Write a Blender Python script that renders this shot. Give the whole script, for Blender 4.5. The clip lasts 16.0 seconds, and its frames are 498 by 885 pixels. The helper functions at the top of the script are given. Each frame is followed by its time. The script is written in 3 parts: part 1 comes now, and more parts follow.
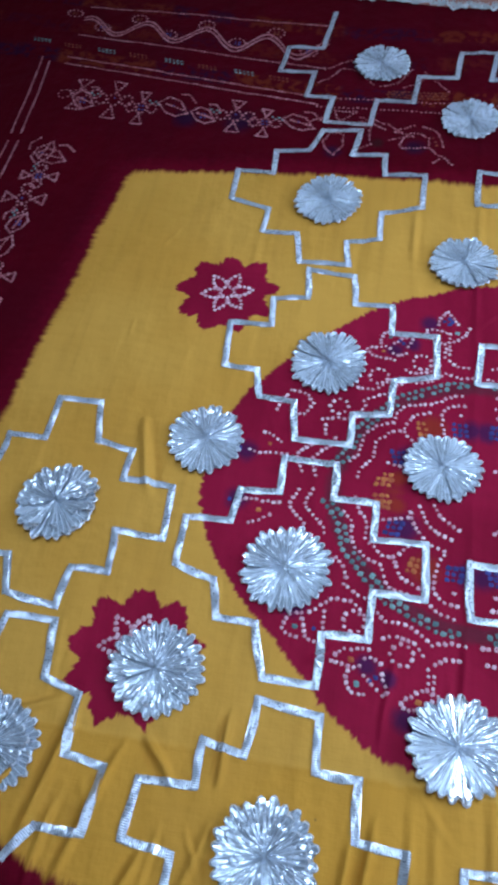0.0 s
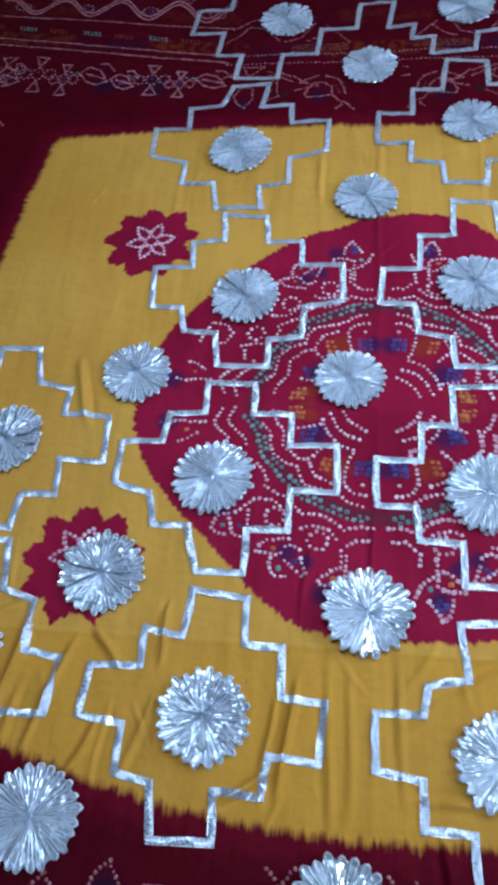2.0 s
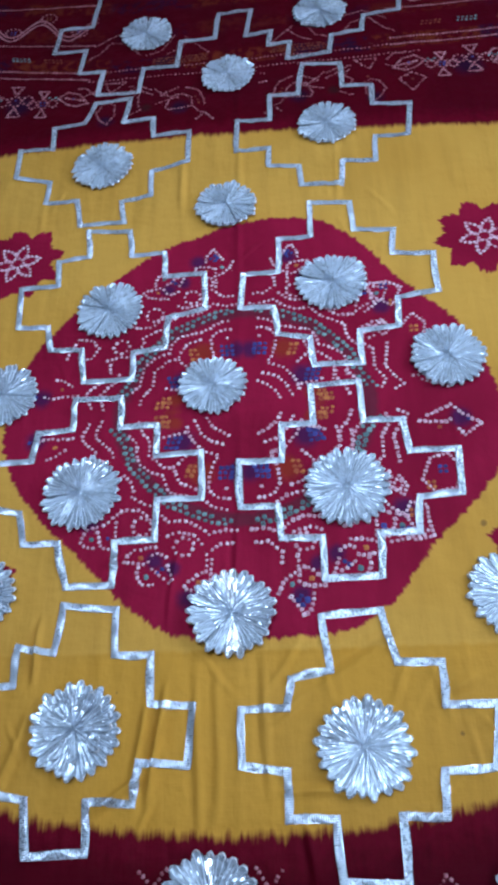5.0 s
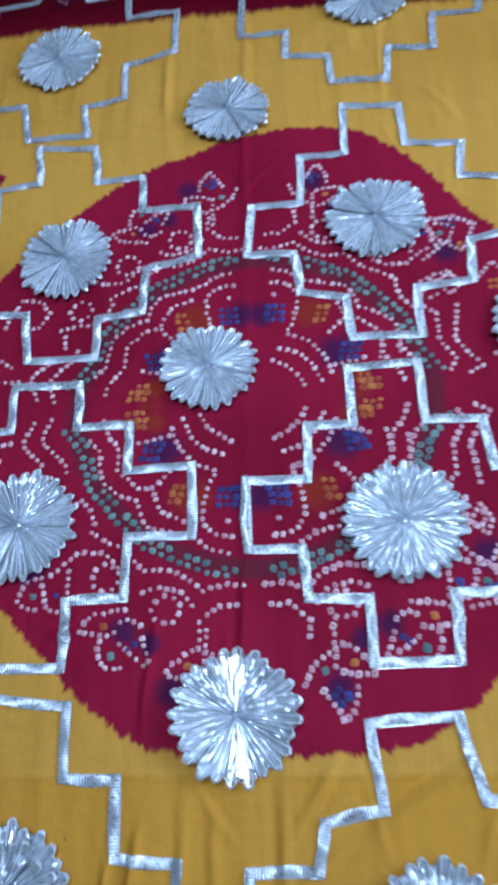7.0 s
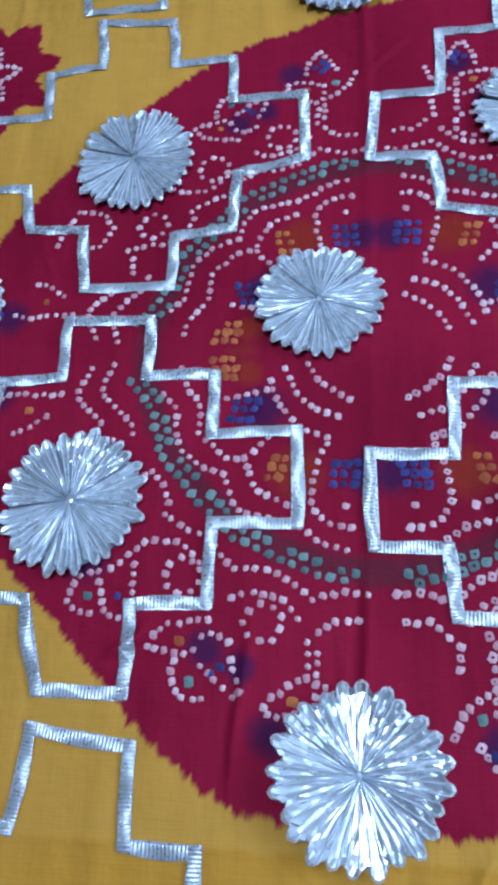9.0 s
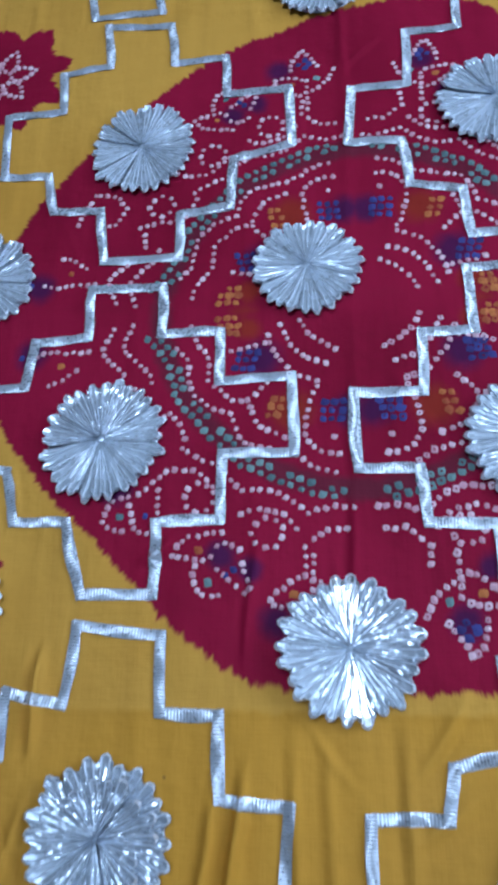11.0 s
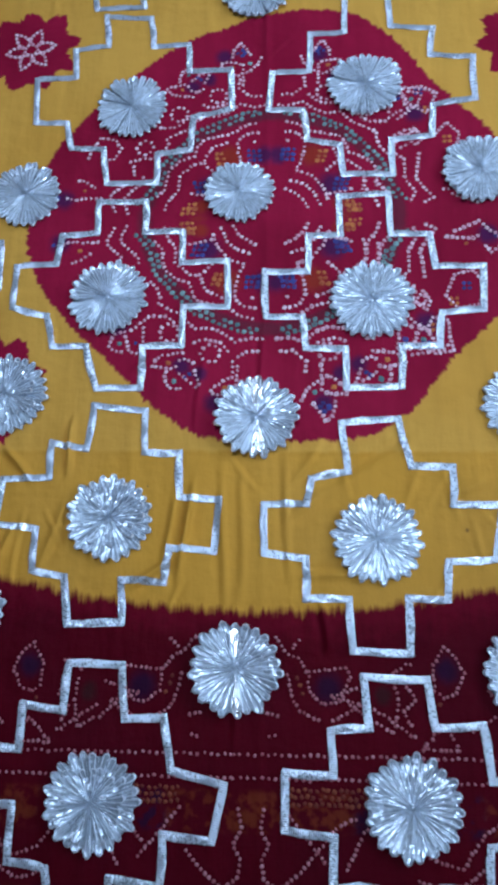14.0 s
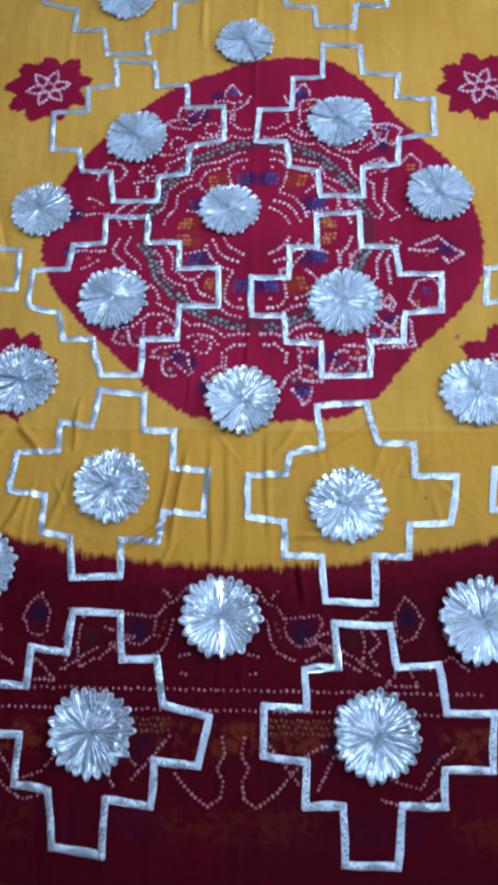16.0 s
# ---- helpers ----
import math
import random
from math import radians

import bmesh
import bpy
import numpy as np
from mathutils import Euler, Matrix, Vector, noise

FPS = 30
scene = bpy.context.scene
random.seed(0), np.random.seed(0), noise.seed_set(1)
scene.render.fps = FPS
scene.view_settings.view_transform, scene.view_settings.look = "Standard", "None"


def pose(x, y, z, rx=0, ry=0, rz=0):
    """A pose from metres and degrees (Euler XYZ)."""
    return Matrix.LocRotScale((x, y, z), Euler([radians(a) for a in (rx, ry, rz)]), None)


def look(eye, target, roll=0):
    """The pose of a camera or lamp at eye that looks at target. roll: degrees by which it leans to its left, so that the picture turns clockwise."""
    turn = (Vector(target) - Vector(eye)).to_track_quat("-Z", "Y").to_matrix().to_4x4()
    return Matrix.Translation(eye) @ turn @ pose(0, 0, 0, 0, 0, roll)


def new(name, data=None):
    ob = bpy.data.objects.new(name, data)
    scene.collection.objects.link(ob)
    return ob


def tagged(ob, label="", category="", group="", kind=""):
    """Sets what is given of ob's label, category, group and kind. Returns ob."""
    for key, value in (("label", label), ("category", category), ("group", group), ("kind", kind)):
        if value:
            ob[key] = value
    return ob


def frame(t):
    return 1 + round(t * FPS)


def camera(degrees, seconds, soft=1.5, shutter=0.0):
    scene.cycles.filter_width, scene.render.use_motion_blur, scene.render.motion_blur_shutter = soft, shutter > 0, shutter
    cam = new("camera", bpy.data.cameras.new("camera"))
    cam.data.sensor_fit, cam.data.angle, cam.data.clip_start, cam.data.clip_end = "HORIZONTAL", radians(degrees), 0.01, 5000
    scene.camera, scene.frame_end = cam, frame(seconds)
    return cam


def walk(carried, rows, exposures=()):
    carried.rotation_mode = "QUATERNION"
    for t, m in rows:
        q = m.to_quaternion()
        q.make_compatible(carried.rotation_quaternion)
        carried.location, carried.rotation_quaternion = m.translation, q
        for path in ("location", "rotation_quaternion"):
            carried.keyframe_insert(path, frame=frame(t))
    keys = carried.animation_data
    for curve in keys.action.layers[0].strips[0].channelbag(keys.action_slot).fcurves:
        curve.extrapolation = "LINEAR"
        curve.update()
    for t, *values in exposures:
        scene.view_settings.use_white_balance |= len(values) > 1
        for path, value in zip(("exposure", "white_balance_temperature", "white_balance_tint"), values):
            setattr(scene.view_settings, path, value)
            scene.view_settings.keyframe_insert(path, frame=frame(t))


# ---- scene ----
cam = camera(34.9, 16.0, soft=3.9, shutter=0.5)
PATH = [
    (0, (-0.094, -0.328, 0.607), (-0.383, 0.689, -1.09), -7.3),
    (0.5, (-0.08, -0.342, 0.619), (-0.364, 0.666, -1.085), -7.9),
    (1, (-0.062, -0.362, 0.626), (-0.342, 0.637, -1.084), -9.0),
    (1.5, (-0.043, -0.382, 0.631), (-0.319, 0.608, -1.085), -10.4),
    (2, (-0.021, -0.405, 0.636), (-0.282, 0.577, -1.086), -11.3),
    (2.5, (-0.001, -0.423, 0.642), (-0.241, 0.564, -1.081), -11.3),
    (3, (0.018, -0.435, 0.645), (-0.204, 0.556, -1.078), -11.3),
    (3.5, (0.038, -0.443, 0.65), (-0.169, 0.553, -1.072), -11.1),
    (4, (0.066, -0.439, 0.653), (-0.112, 0.562, -1.069), -10.5),
    (6.5, (0.074, -0.295, 0.538), (-0.107, 0.609, -1.237), -13.9),
    (7, (0.052, -0.253, 0.468), (-0.14, 0.608, -1.328), -14.3),
    (7.5, (0.03, -0.222, 0.41), (-0.165, 0.59, -1.407), -14.3),
    (8, (0.03, -0.203, 0.37), (-0.201, 0.562, -1.464), -17.1),
    (8.5, (0.019, -0.198, 0.356), (-0.234, 0.566, -1.475), -18.1),
    (9, (0.0, -0.198, 0.36), (-0.303, 0.556, -1.468), -20.8),
    (11.5, (0.001, -0.281, 0.448), (-0.26, 0.423, -1.405), -21.5),
    (12, (0.029, -0.317, 0.486), (-0.222, 0.304, -1.399), -23.6),
    (12.5, (0.022, -0.346, 0.528), (-0.172, 0.255, -1.37), -19.0),
    (13, (0.022, -0.376, 0.575), (-0.153, 0.21, -1.329), -16.8),
    (13.5, (0.027, -0.399, 0.618), (-0.131, 0.174, -1.292), -15.0),
    (14, (0.037, -0.425, 0.66), (-0.106, 0.16, -1.248), -13.4),
    (14.5, (0.047, -0.44, 0.687), (-0.077, 0.163, -1.216), -11.6),
    (15, (0.05, -0.452, 0.716), (-0.063, 0.182, -1.177), -10.3),
    (15.5, (0.046, -0.47, 0.737), (-0.063, 0.201, -1.144), -9.1),
    (16, (0.045, -0.519, 0.726), (-0.067, 0.188, -1.141), -8.3),
]
walk(cam, [(t, look(eye, target, roll)) for t, eye, target, roll in PATH],
     [(0.0, -0.10, 5800, 11), (4.0, -0.10, 5800, 11), (6.5, -0.18, 5750, 11), (9.0, -0.16, 5700, 11), (12.0, -0.34, 5750, 11), (14.5, -0.20, 5800, 11), (16.0, -0.03, 5800, 11)])

# ---- light ----
world = bpy.data.worlds.new("sky")
scene.world = world
world.use_nodes = True
sky = world.node_tree.nodes.new("ShaderNodeTexSky")
sky.sky_type, sky.sun_disc, sky.sun_elevation, sky.sun_rotation = "NISHITA", False, radians(40), radians(120)
world.node_tree.links.new(sky.outputs[0], world.node_tree.nodes["Background"].inputs[0])
world.node_tree.nodes["Background"].inputs[1].default_value = 0.1

# an unseen roof light is added above the textile; daylight falls more faintly through a window in the east wall
WIN_Y0, WIN_Y1, WIN_Z0, WIN_Z1 = -0.45, 0.75, 0.42, 1.52
ROOM_W, ROOM_E, ROOM_S, ROOM_N, ROOM_H = -2.4, 1.05, -1.9, 2.3, 2.3
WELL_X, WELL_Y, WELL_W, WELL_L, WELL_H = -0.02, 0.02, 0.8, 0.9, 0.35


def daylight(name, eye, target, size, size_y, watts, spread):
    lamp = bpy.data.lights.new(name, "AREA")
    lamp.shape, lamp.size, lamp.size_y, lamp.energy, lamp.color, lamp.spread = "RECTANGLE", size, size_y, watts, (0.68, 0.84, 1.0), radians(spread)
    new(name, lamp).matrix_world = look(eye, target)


# added roof lamp, spread narrowed so the textile darkens towards its edges
daylight("added_roof_lamp", (WELL_X, WELL_Y, ROOM_H + 0.1), (WELL_X, WELL_Y + 0.0001, 0.0), WELL_W - 0.1, WELL_L - 0.1, 3.2, 45)
daylight("window_daylight", (ROOM_E + 0.1, (WIN_Y0 + WIN_Y1) / 2, (WIN_Z0 + WIN_Z1) / 2), (ROOM_E - 1, (WIN_Y0 + WIN_Y1) / 2, (WIN_Z0 + WIN_Z1) / 2 - 0.35), WIN_Y1 - WIN_Y0 - 0.1, WIN_Z1 - WIN_Z0 - 0.1, 18.5, 180)


# ---- node helpers ----
class Ex:
    """Arithmetic on sockets of a node tree."""

    def __init__(self, tree, value):
        self.tree, self.value = tree, value

    def op(self, kind, *others):
        node = self.tree.nodes.new("ShaderNodeMath")
        node.operation = kind
        for slot, item in zip(node.inputs, (self, *others)):
            item = item.value if isinstance(item, Ex) else item
            if isinstance(item, (int, float)):
                slot.default_value = item
            else:
                self.tree.links.new(item, slot)
        return Ex(self.tree, node.outputs[0])

    def __add__(self, o): return self.op("ADD", o)
    def __radd__(self, o): return self.op("ADD", o)
    def __sub__(self, o): return self.op("SUBTRACT", o)
    def __rsub__(self, o): return (self * -1.0) + o
    def __mul__(self, o): return self.op("MULTIPLY", o)
    def __rmul__(self, o): return self.op("MULTIPLY", o)
    def __truediv__(self, o): return self.op("DIVIDE", o)


def material(name):
    mat = bpy.data.materials.new(name)
    mat.use_nodes = True
    return mat, mat.node_tree, mat.node_tree.nodes["Principled BSDF"]


def noise_of(tree, vector, scale, detail=2.0, rough=0.5):
    node = tree.nodes.new("ShaderNodeTexNoise")
    node.inputs["Scale"].default_value, node.inputs["Detail"].default_value, node.inputs["Roughness"].default_value = scale, detail, rough
    if vector is not None:
        tree.links.new(vector, node.inputs["Vector"])
    return Ex(tree, node.outputs[0])


def vector_of(tree, x, y, z=0.0):
    node = tree.nodes.new("ShaderNodeCombineXYZ")
    for slot, item in zip(node.inputs, (x, y, z)):
        if isinstance(item, Ex):
            tree.links.new(item.value, slot)
        else:
            slot.default_value = item
    return node.outputs[0]


def ramp(ex, low, high):
    """0 below low, 1 above high, smooth between."""
    node = ex.tree.nodes.new("ShaderNodeMapRange")
    node.interpolation_type = "SMOOTHSTEP"
    node.inputs[1].default_value, node.inputs[2].default_value = low, high
    ex.tree.links.new(ex.value, node.inputs[0])
    return Ex(ex.tree, node.outputs[0])


def blend(tree, factor, a, b, kind="MIX"):
    node = tree.nodes.new("ShaderNodeMix")
    node.data_type, node.blend_type = "RGBA", kind
    for slot, item in ((node.inputs[0], factor), (node.inputs[6], a), (node.inputs[7], b)):
        item = item.value if isinstance(item, Ex) else item
        if isinstance(item, tuple):
            slot.default_value = (*item, 1.0)
        elif isinstance(item, (int, float)):
            slot.default_value = item
        else:
            tree.links.new(item, slot)
    return node.outputs[2]


def bump(tree, shader, height, strength, distance):
    node = tree.nodes.new("ShaderNodeBump")
    node.inputs["Strength"].default_value, node.inputs["Distance"].default_value = strength, distance
    tree.links.new(height.value, node.inputs["Height"])
    tree.links.new(node.outputs[0], shader.inputs["Normal"])


def place_of(tree):
    coords = tree.nodes.new("ShaderNodeTexCoord")
    split = tree.nodes.new("ShaderNodeSeparateXYZ")
    tree.links.new(coords.outputs["Object"], split.inputs[0])
    return coords.outputs["Object"], Ex(tree, split.outputs[0]), Ex(tree, split.outputs[1])


# ---- materials ----
FOLD_Y = 0.013
INK = (0.010, 0.006, 0.028)
YELLOW, CRIMSON, MAROON, NAVY, RUST, MOSS = (0.60, 0.318, 0.056), (0.285, 0.009, 0.040), (0.066, 0.0014, 0.0070), (0.030, 0.012, 0.065), (0.26, 0.030, 0.014), (0.030, 0.026, 0.036)


def cloth_material():
    """Tie-dyed cotton silk: mustard field, crimson medallion and spots, maroon border."""
    mat, tree, shader = material("tie_dyed_cloth")
    place, x, y = place_of(tree)
    fine = noise_of(tree, place, 420, 2) - 0.5
    mid = noise_of(tree, place, 120, 2) - 0.5
    broad = noise_of(tree, place, 30, 3) - 0.5
    comb_x = noise_of(tree, vector_of(tree, x * 190.0, y * 16.0), 1.0, 3, 0.6) - 0.5
    comb_y = noise_of(tree, vector_of(tree, x * 16.0, y * 190.0), 1.0, 3, 0.6) - 0.5
    brush = noise_of(tree, vector_of(tree, x * 420.0, y * 9.0), 1.0, 2, 0.6) - 0.5
    # field
    top = 0.397 - (x + 0.1) * (x + 0.1) * 0.16 - y + comb_x * 0.014
    bottom = y + 0.368 - x * x * 0.55 + comb_x * 0.015 + brush * 0.008 + mid * 0.005
    left = x + 0.405 + (0.312 - y) * 0.11 + comb_y * 0.014
    right = 0.42 - x + comb_y * 0.014
    inside = top.op("SMOOTH_MIN", left, 0.022).op("MINIMUM", bottom).op("MINIMUM", right) + broad * 0.010
    field = ramp(inside, -0.0042, 0.0055)
    # medallion, its radius by angle
    dy = y - 0.010
    angle = dy.op("ARCTAN2", x)
    radius = angle * 0.0 + 0.2305
    for n, (c, d) in enumerate(((9.3, -1.6), (-0.0, -1.8), (-4.5, -2.7), (8.7, -2.9), (2.9, -1.3), (2.4, 1.2), (-0.3, -0.9), (-2.4, -1.3), (-1.2, -0.2), (-0.4, 0.7)), 1):
        radius = radius + (angle * float(n)).op("COSINE") * (0.001 * c) + (angle * float(n)).op("SINE") * (0.001 * d)
    around = noise_of(tree, vector_of(tree, angle * 42.0, (x * x + dy * dy).op("SQRT") * 14.0), 1.0, 3, 0.6) - 0.5
    gap = radius - (x * x + dy * dy).op("SQRT") + broad * 0.008 + around * 0.012 + mid * 0.003
    red = ramp(gap, -0.0012, 0.0024)
    # resist-dyed spots
    for sx, sy, r in ((-0.250, 0.211, 0.048), (0.262, 0.200, 0.048), (-0.255, -0.168, 0.051), (0.262, -0.168, 0.050)):
        ex, ey = x - sx, y - sy
        turn = ey.op("ARCTAN2", ex)
        far = (ex * ex + ey * ey).op("SQRT")
        rag = noise_of(tree, vector_of(tree, turn * 9.0, sx * 50.0), 1.0, 2) - 0.5
        red = red.op("MAXIMUM", ramp((turn * 9.0 + sx * 9.0).op("COSINE") * 0.0055 + rag * 0.018 + mid * 0.006 + broad * 0.01 + r - far, -0.001, 0.0025))
    # dyed smudges round the coloured knots, mirrored about both folds
    u = x.op("ABSOLUTE")
    v = (y - FOLD_Y).op("ABSOLUTE")
    drawn_u = (x - 0.0045).op("ABSOLUTE") + 0.0045
    drawn_v = (y - 0.003).op("ABSOLUTE") + 0.010
    colour = blend(tree, ramp(noise_of(tree, place, 9, 3), 0.3, 0.7), MAROON, (0.078, 0.0010, 0.0066))
    along = noise_of(tree, vector_of(tree, u * 13.0, v * 5.0, 3.0), 1.0, 1)
    sv_band = v - (x * -1.0 - 0.16).op("MAXIMUM", 0.0) * ramp(y, 0.0, 0.1) * 0.15
    for low, high, much in ((0.516, 0.545, 0.75), (0.585, 0.612, 0.3), (0.645, 0.672, 0.6)):
        band = ramp(sv_band, low - 0.003, low + 0.004) * (1.0 - ramp(sv_band, high - 0.004, high + 0.003)) * ramp(broad + mid, -0.12, 0.15)
        tint = blend(tree, ramp((u * 26.0).op("COSINE") + along * 0.8, 0.1, 0.35), (0.016, 0.006, 0.030), (0.15, 0.026, 0.010))
        colour = blend(tree, band * much, colour, tint)
    bu = (x + ramp(y * -1.0, 0.29, 0.31) * 0.021).op("ABSOLUTE")
    for su, sv, r, dye in ((0.075, 0.440, 0.013, INK), (0.168, 0.425, 0.011, INK), (0.285, 0.470, 0.020, INK), (0.352, 0.470, 0.017, INK), (0.118, 0.445, 0.008, (0.030, 0.010, 0.011))):
        far = ((bu - su) * (bu - su) + (v - sv) * (v - sv)).op("SQRT") + mid * 0.006
        colour = blend(tree, (1.0 - ramp(far, r * 0.3, r * 1.3)) * 0.75, colour, dye)
    # deeper gold below the line near y = -0.231 than above it
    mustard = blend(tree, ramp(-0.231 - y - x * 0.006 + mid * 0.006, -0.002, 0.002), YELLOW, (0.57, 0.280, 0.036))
    # red dye that bled along the edge of the field
    colour = blend(tree, ramp(inside + mid * 0.02, -0.034, -0.002) * 0.55, colour, (0.15, 0.003, 0.016))
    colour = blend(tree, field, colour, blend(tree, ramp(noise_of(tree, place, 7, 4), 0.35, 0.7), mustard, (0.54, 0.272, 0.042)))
    crimson = blend(tree, ramp(noise_of(tree, place, 8, 4), 0.3, 0.7), CRIMSON, (0.21, 0.006, 0.028))
    for su, sv, r, dye in ((0.011, 0.079, 0.010, NAVY), (0.063, 0.044, 0.012, NAVY), (0.053, 0.199, 0.009, NAVY),
                           (0.207, 0.034, 0.010, NAVY), (0.068, 0.171, 0.007, NAVY), (0.146, 0.123, 0.010, NAVY), (0.084, 0.163, 0.008, NAVY), (0.045, 0.078, 0.012, RUST), (0.075, 0.003, 0.010, RUST), (0.071, 0.023, 0.007, RUST)):
        far = ((drawn_u - su) * (drawn_u - su) + (drawn_v - sv) * (drawn_v - sv)).op("SQRT") + mid * 0.006
        crimson = blend(tree, (1.0 - ramp(far, r * 0.4, r * 1.5)) * 0.8, crimson, dye)
    # greenish ring of dye under the green knots
    ring = ((drawn_u * drawn_u + drawn_v * drawn_v).op("SQRT") - 0.127 + mid * 0.006).op("ABSOLUTE")
    crimson = blend(tree, (1.0 - ramp(ring, 0.003, 0.010)) * 0.5, crimson, MOSS)
    colour = blend(tree, red, colour, crimson)
    # small old stains
    for sx, sy, r in ((0.212, -0.128, 0.004), (-0.10, -0.262, 0.002), (-0.152, -0.262, 0.002), (0.17, -0.30, 0.0025)):
        far = ((x - sx) * (x - sx) + (y - sy) * (y - sy)).op("SQRT") + mid * 0.004
        colour = blend(tree, (1.0 - ramp(far, r * 0.3, r)) * 0.6, colour, (0.10, 0.05, 0.03))
    # uneven dye, threads and the pale fold line
    threads = noise_of(tree, vector_of(tree, x * 900.0, y * 60.0), 1.0, 2) * 0.5 + noise_of(tree, vector_of(tree, x * 60.0, y * 900.0), 1.0, 2) * 0.5
    colour = blend(tree, ramp(threads, 0.35, 0.65) * 0.07, colour, (0.55, 0.5, 0.5), "OVERLAY")
    colour = blend(tree, ramp(noise_of(tree, vector_of(tree, x * 70.0, y * 5.0), 1.0, 3), 0.45, 0.75) * 0.13, colour, (0.35, 0.3, 0.3), "MULTIPLY")
    tree.links.new(colour, shader.inputs["Base Color"])
    shader.inputs["Roughness"].default_value = 0.58
    shader.inputs["Specular IOR Level"].default_value = 0.03
    shader.inputs["Sheen Weight"].default_value = 0.004
    shader.inputs["Sheen Roughness"].default_value = 0.4
    bump(tree, shader, threads * 0.3 + noise_of(tree, vector_of(tree, x * 45.0, y * 12.0), 1.0, 3) * 2.6 + noise_of(tree, place, 38, 3) * 2.4, 0.6, 0.0016)
    return mat


def foil_material(name, base, metallic, rough, grain, relief, depth):
    """Silver foil ribbon with fine creases, each piece a little different."""
    mat, tree, shader = material(name)
    info = tree.nodes.new("ShaderNodeObjectInfo")
    rnd = Ex(tree, info.outputs["Random"])
    _, x, y = place_of(tree)
    place = vector_of(tree, x, y, rnd * 40.0)
    cloud = noise_of(tree, place, grain, 3)
    tone = blend(tree, ramp(cloud + rnd * 0.15, 0.3, 0.8), tuple(c * 0.78 for c in base), base)
    tree.links.new(tone, shader.inputs["Base Color"])
    shader.inputs["Metallic"].default_value = metallic
    tree.links.new((noise_of(tree, place, grain * 2.2, 2) * 0.34 + rnd * 0.06 + (rough - 0.19)).value, shader.inputs["Roughness"])
    bump(tree, shader, noise_of(tree, place, grain * 1.5, 2), relief, depth)
    return mat


def knot_material(name, base, edge):
    """Resist-tied dot: undyed centre that bleeds to the ground colour."""
    mat, tree, shader = material(name)
    geo = tree.nodes.new("ShaderNodeNewGeometry")
    rnd = Ex(tree, geo.outputs["Random Per Island"])
    tree.links.new(blend(tree, ramp(rnd + noise_of(tree, place_of(tree)[0], 700, 2) * 0.6, 0.2, 1.3), base, edge), shader.inputs["Base Color"])
    shader.inputs["Roughness"].default_value = 0.7
    shader.inputs["Specular IOR Level"].default_value = 0.2
    return mat


def wall_material(name, base, other, scale, rough=0.8):
    mat, tree, shader = material(name)
    place, _, _ = place_of(tree)
    stain = noise_of(tree, place, scale, 4)
    tree.links.new(blend(tree, ramp(stain, 0.3, 0.7), base, other), shader.inputs["Base Color"])
    shader.inputs["Roughness"].default_value = rough
    bump(tree, shader, noise_of(tree, place, scale * 12, 3), 0.3, 0.002)
    return mat


CLOTH = cloth_material()
PLEAT = foil_material("pleated_silver_ribbon", (0.54, 0.62, 0.72), 0.36, 0.27, 2.6, 0.35, 0.0025)
# pleat ridges in a paler foil than the facets between them
FOLD = foil_material("pale_ribbon_ridge", (0.66, 0.73, 0.84), 0.20, 0.34, 5.0, 0.2, 0.0015)
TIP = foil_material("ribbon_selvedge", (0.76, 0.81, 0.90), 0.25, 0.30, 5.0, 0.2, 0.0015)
GLOSS = foil_material("glossy_silver_ribbon", (0.58, 0.65, 0.75), 0.48, 0.23, 2.2, 0.6, 0.0040)
BRIGHT = foil_material("glint_ribbon", (0.88, 0.91, 0.96), 0.85, 0.24, 2.0, 0.2, 0.0020)
TAPE = foil_material("ribbed_silver_tape", (0.60, 0.66, 0.75), 0.52, 0.29, 200, 0.05, 0.0005)
LACE = wall_material("silver_lace", (0.62, 0.66, 0.70), (0.40, 0.43, 0.47), 90, 0.5)
KNOTS = {"white": knot_material("undyed_knots", (0.74, 0.53, 0.61), (0.54, 0.27, 0.34)), "pale": knot_material("faded_knots", (0.46, 0.20, 0.23), (0.30, 0.09, 0.11)),
         "green": knot_material("green_knots", (0.19, 0.30, 0.30), (0.09, 0.15, 0.16)), "blue": knot_material("blue_knots", (0.055, 0.06, 0.24), (0.035, 0.025, 0.12)),
         "rust": knot_material("faded_orange_knots", (0.20, 0.050, 0.022), (0.12, 0.020, 0.014)), "orange": knot_material("orange_knots", (0.52, 0.17, 0.05), (0.33, 0.07, 0.03))}
PLASTER = wall_material("white_plaster", (0.42, 0.41, 0.40), (0.36, 0.35, 0.34), 3)
FLOOR = wall_material("terracotta_floor", (0.34, 0.13, 0.10), (0.42, 0.20, 0.16), 6, 0.45)
PAINT = wall_material("window_paint", (0.75, 0.75, 0.72), (0.66, 0.66, 0.63), 8, 0.4)
PANE, _, glass = material("window_glass")
glass.inputs["Transmission Weight"].default_value, glass.inputs["Roughness"].default_value = 1.0, 0.0


# ---- shape helpers ----
def mesh_ob(name, verts, faces, mat, parent=None, smooth=False, label=""):
    me = bpy.data.meshes.new(name)
    me.from_pydata(verts, [], faces)
    me.materials.append(mat)
    if smooth:
        me.shade_smooth()
    ob = new(name, me)
    ob.parent = parent
    return tagged(ob, label)


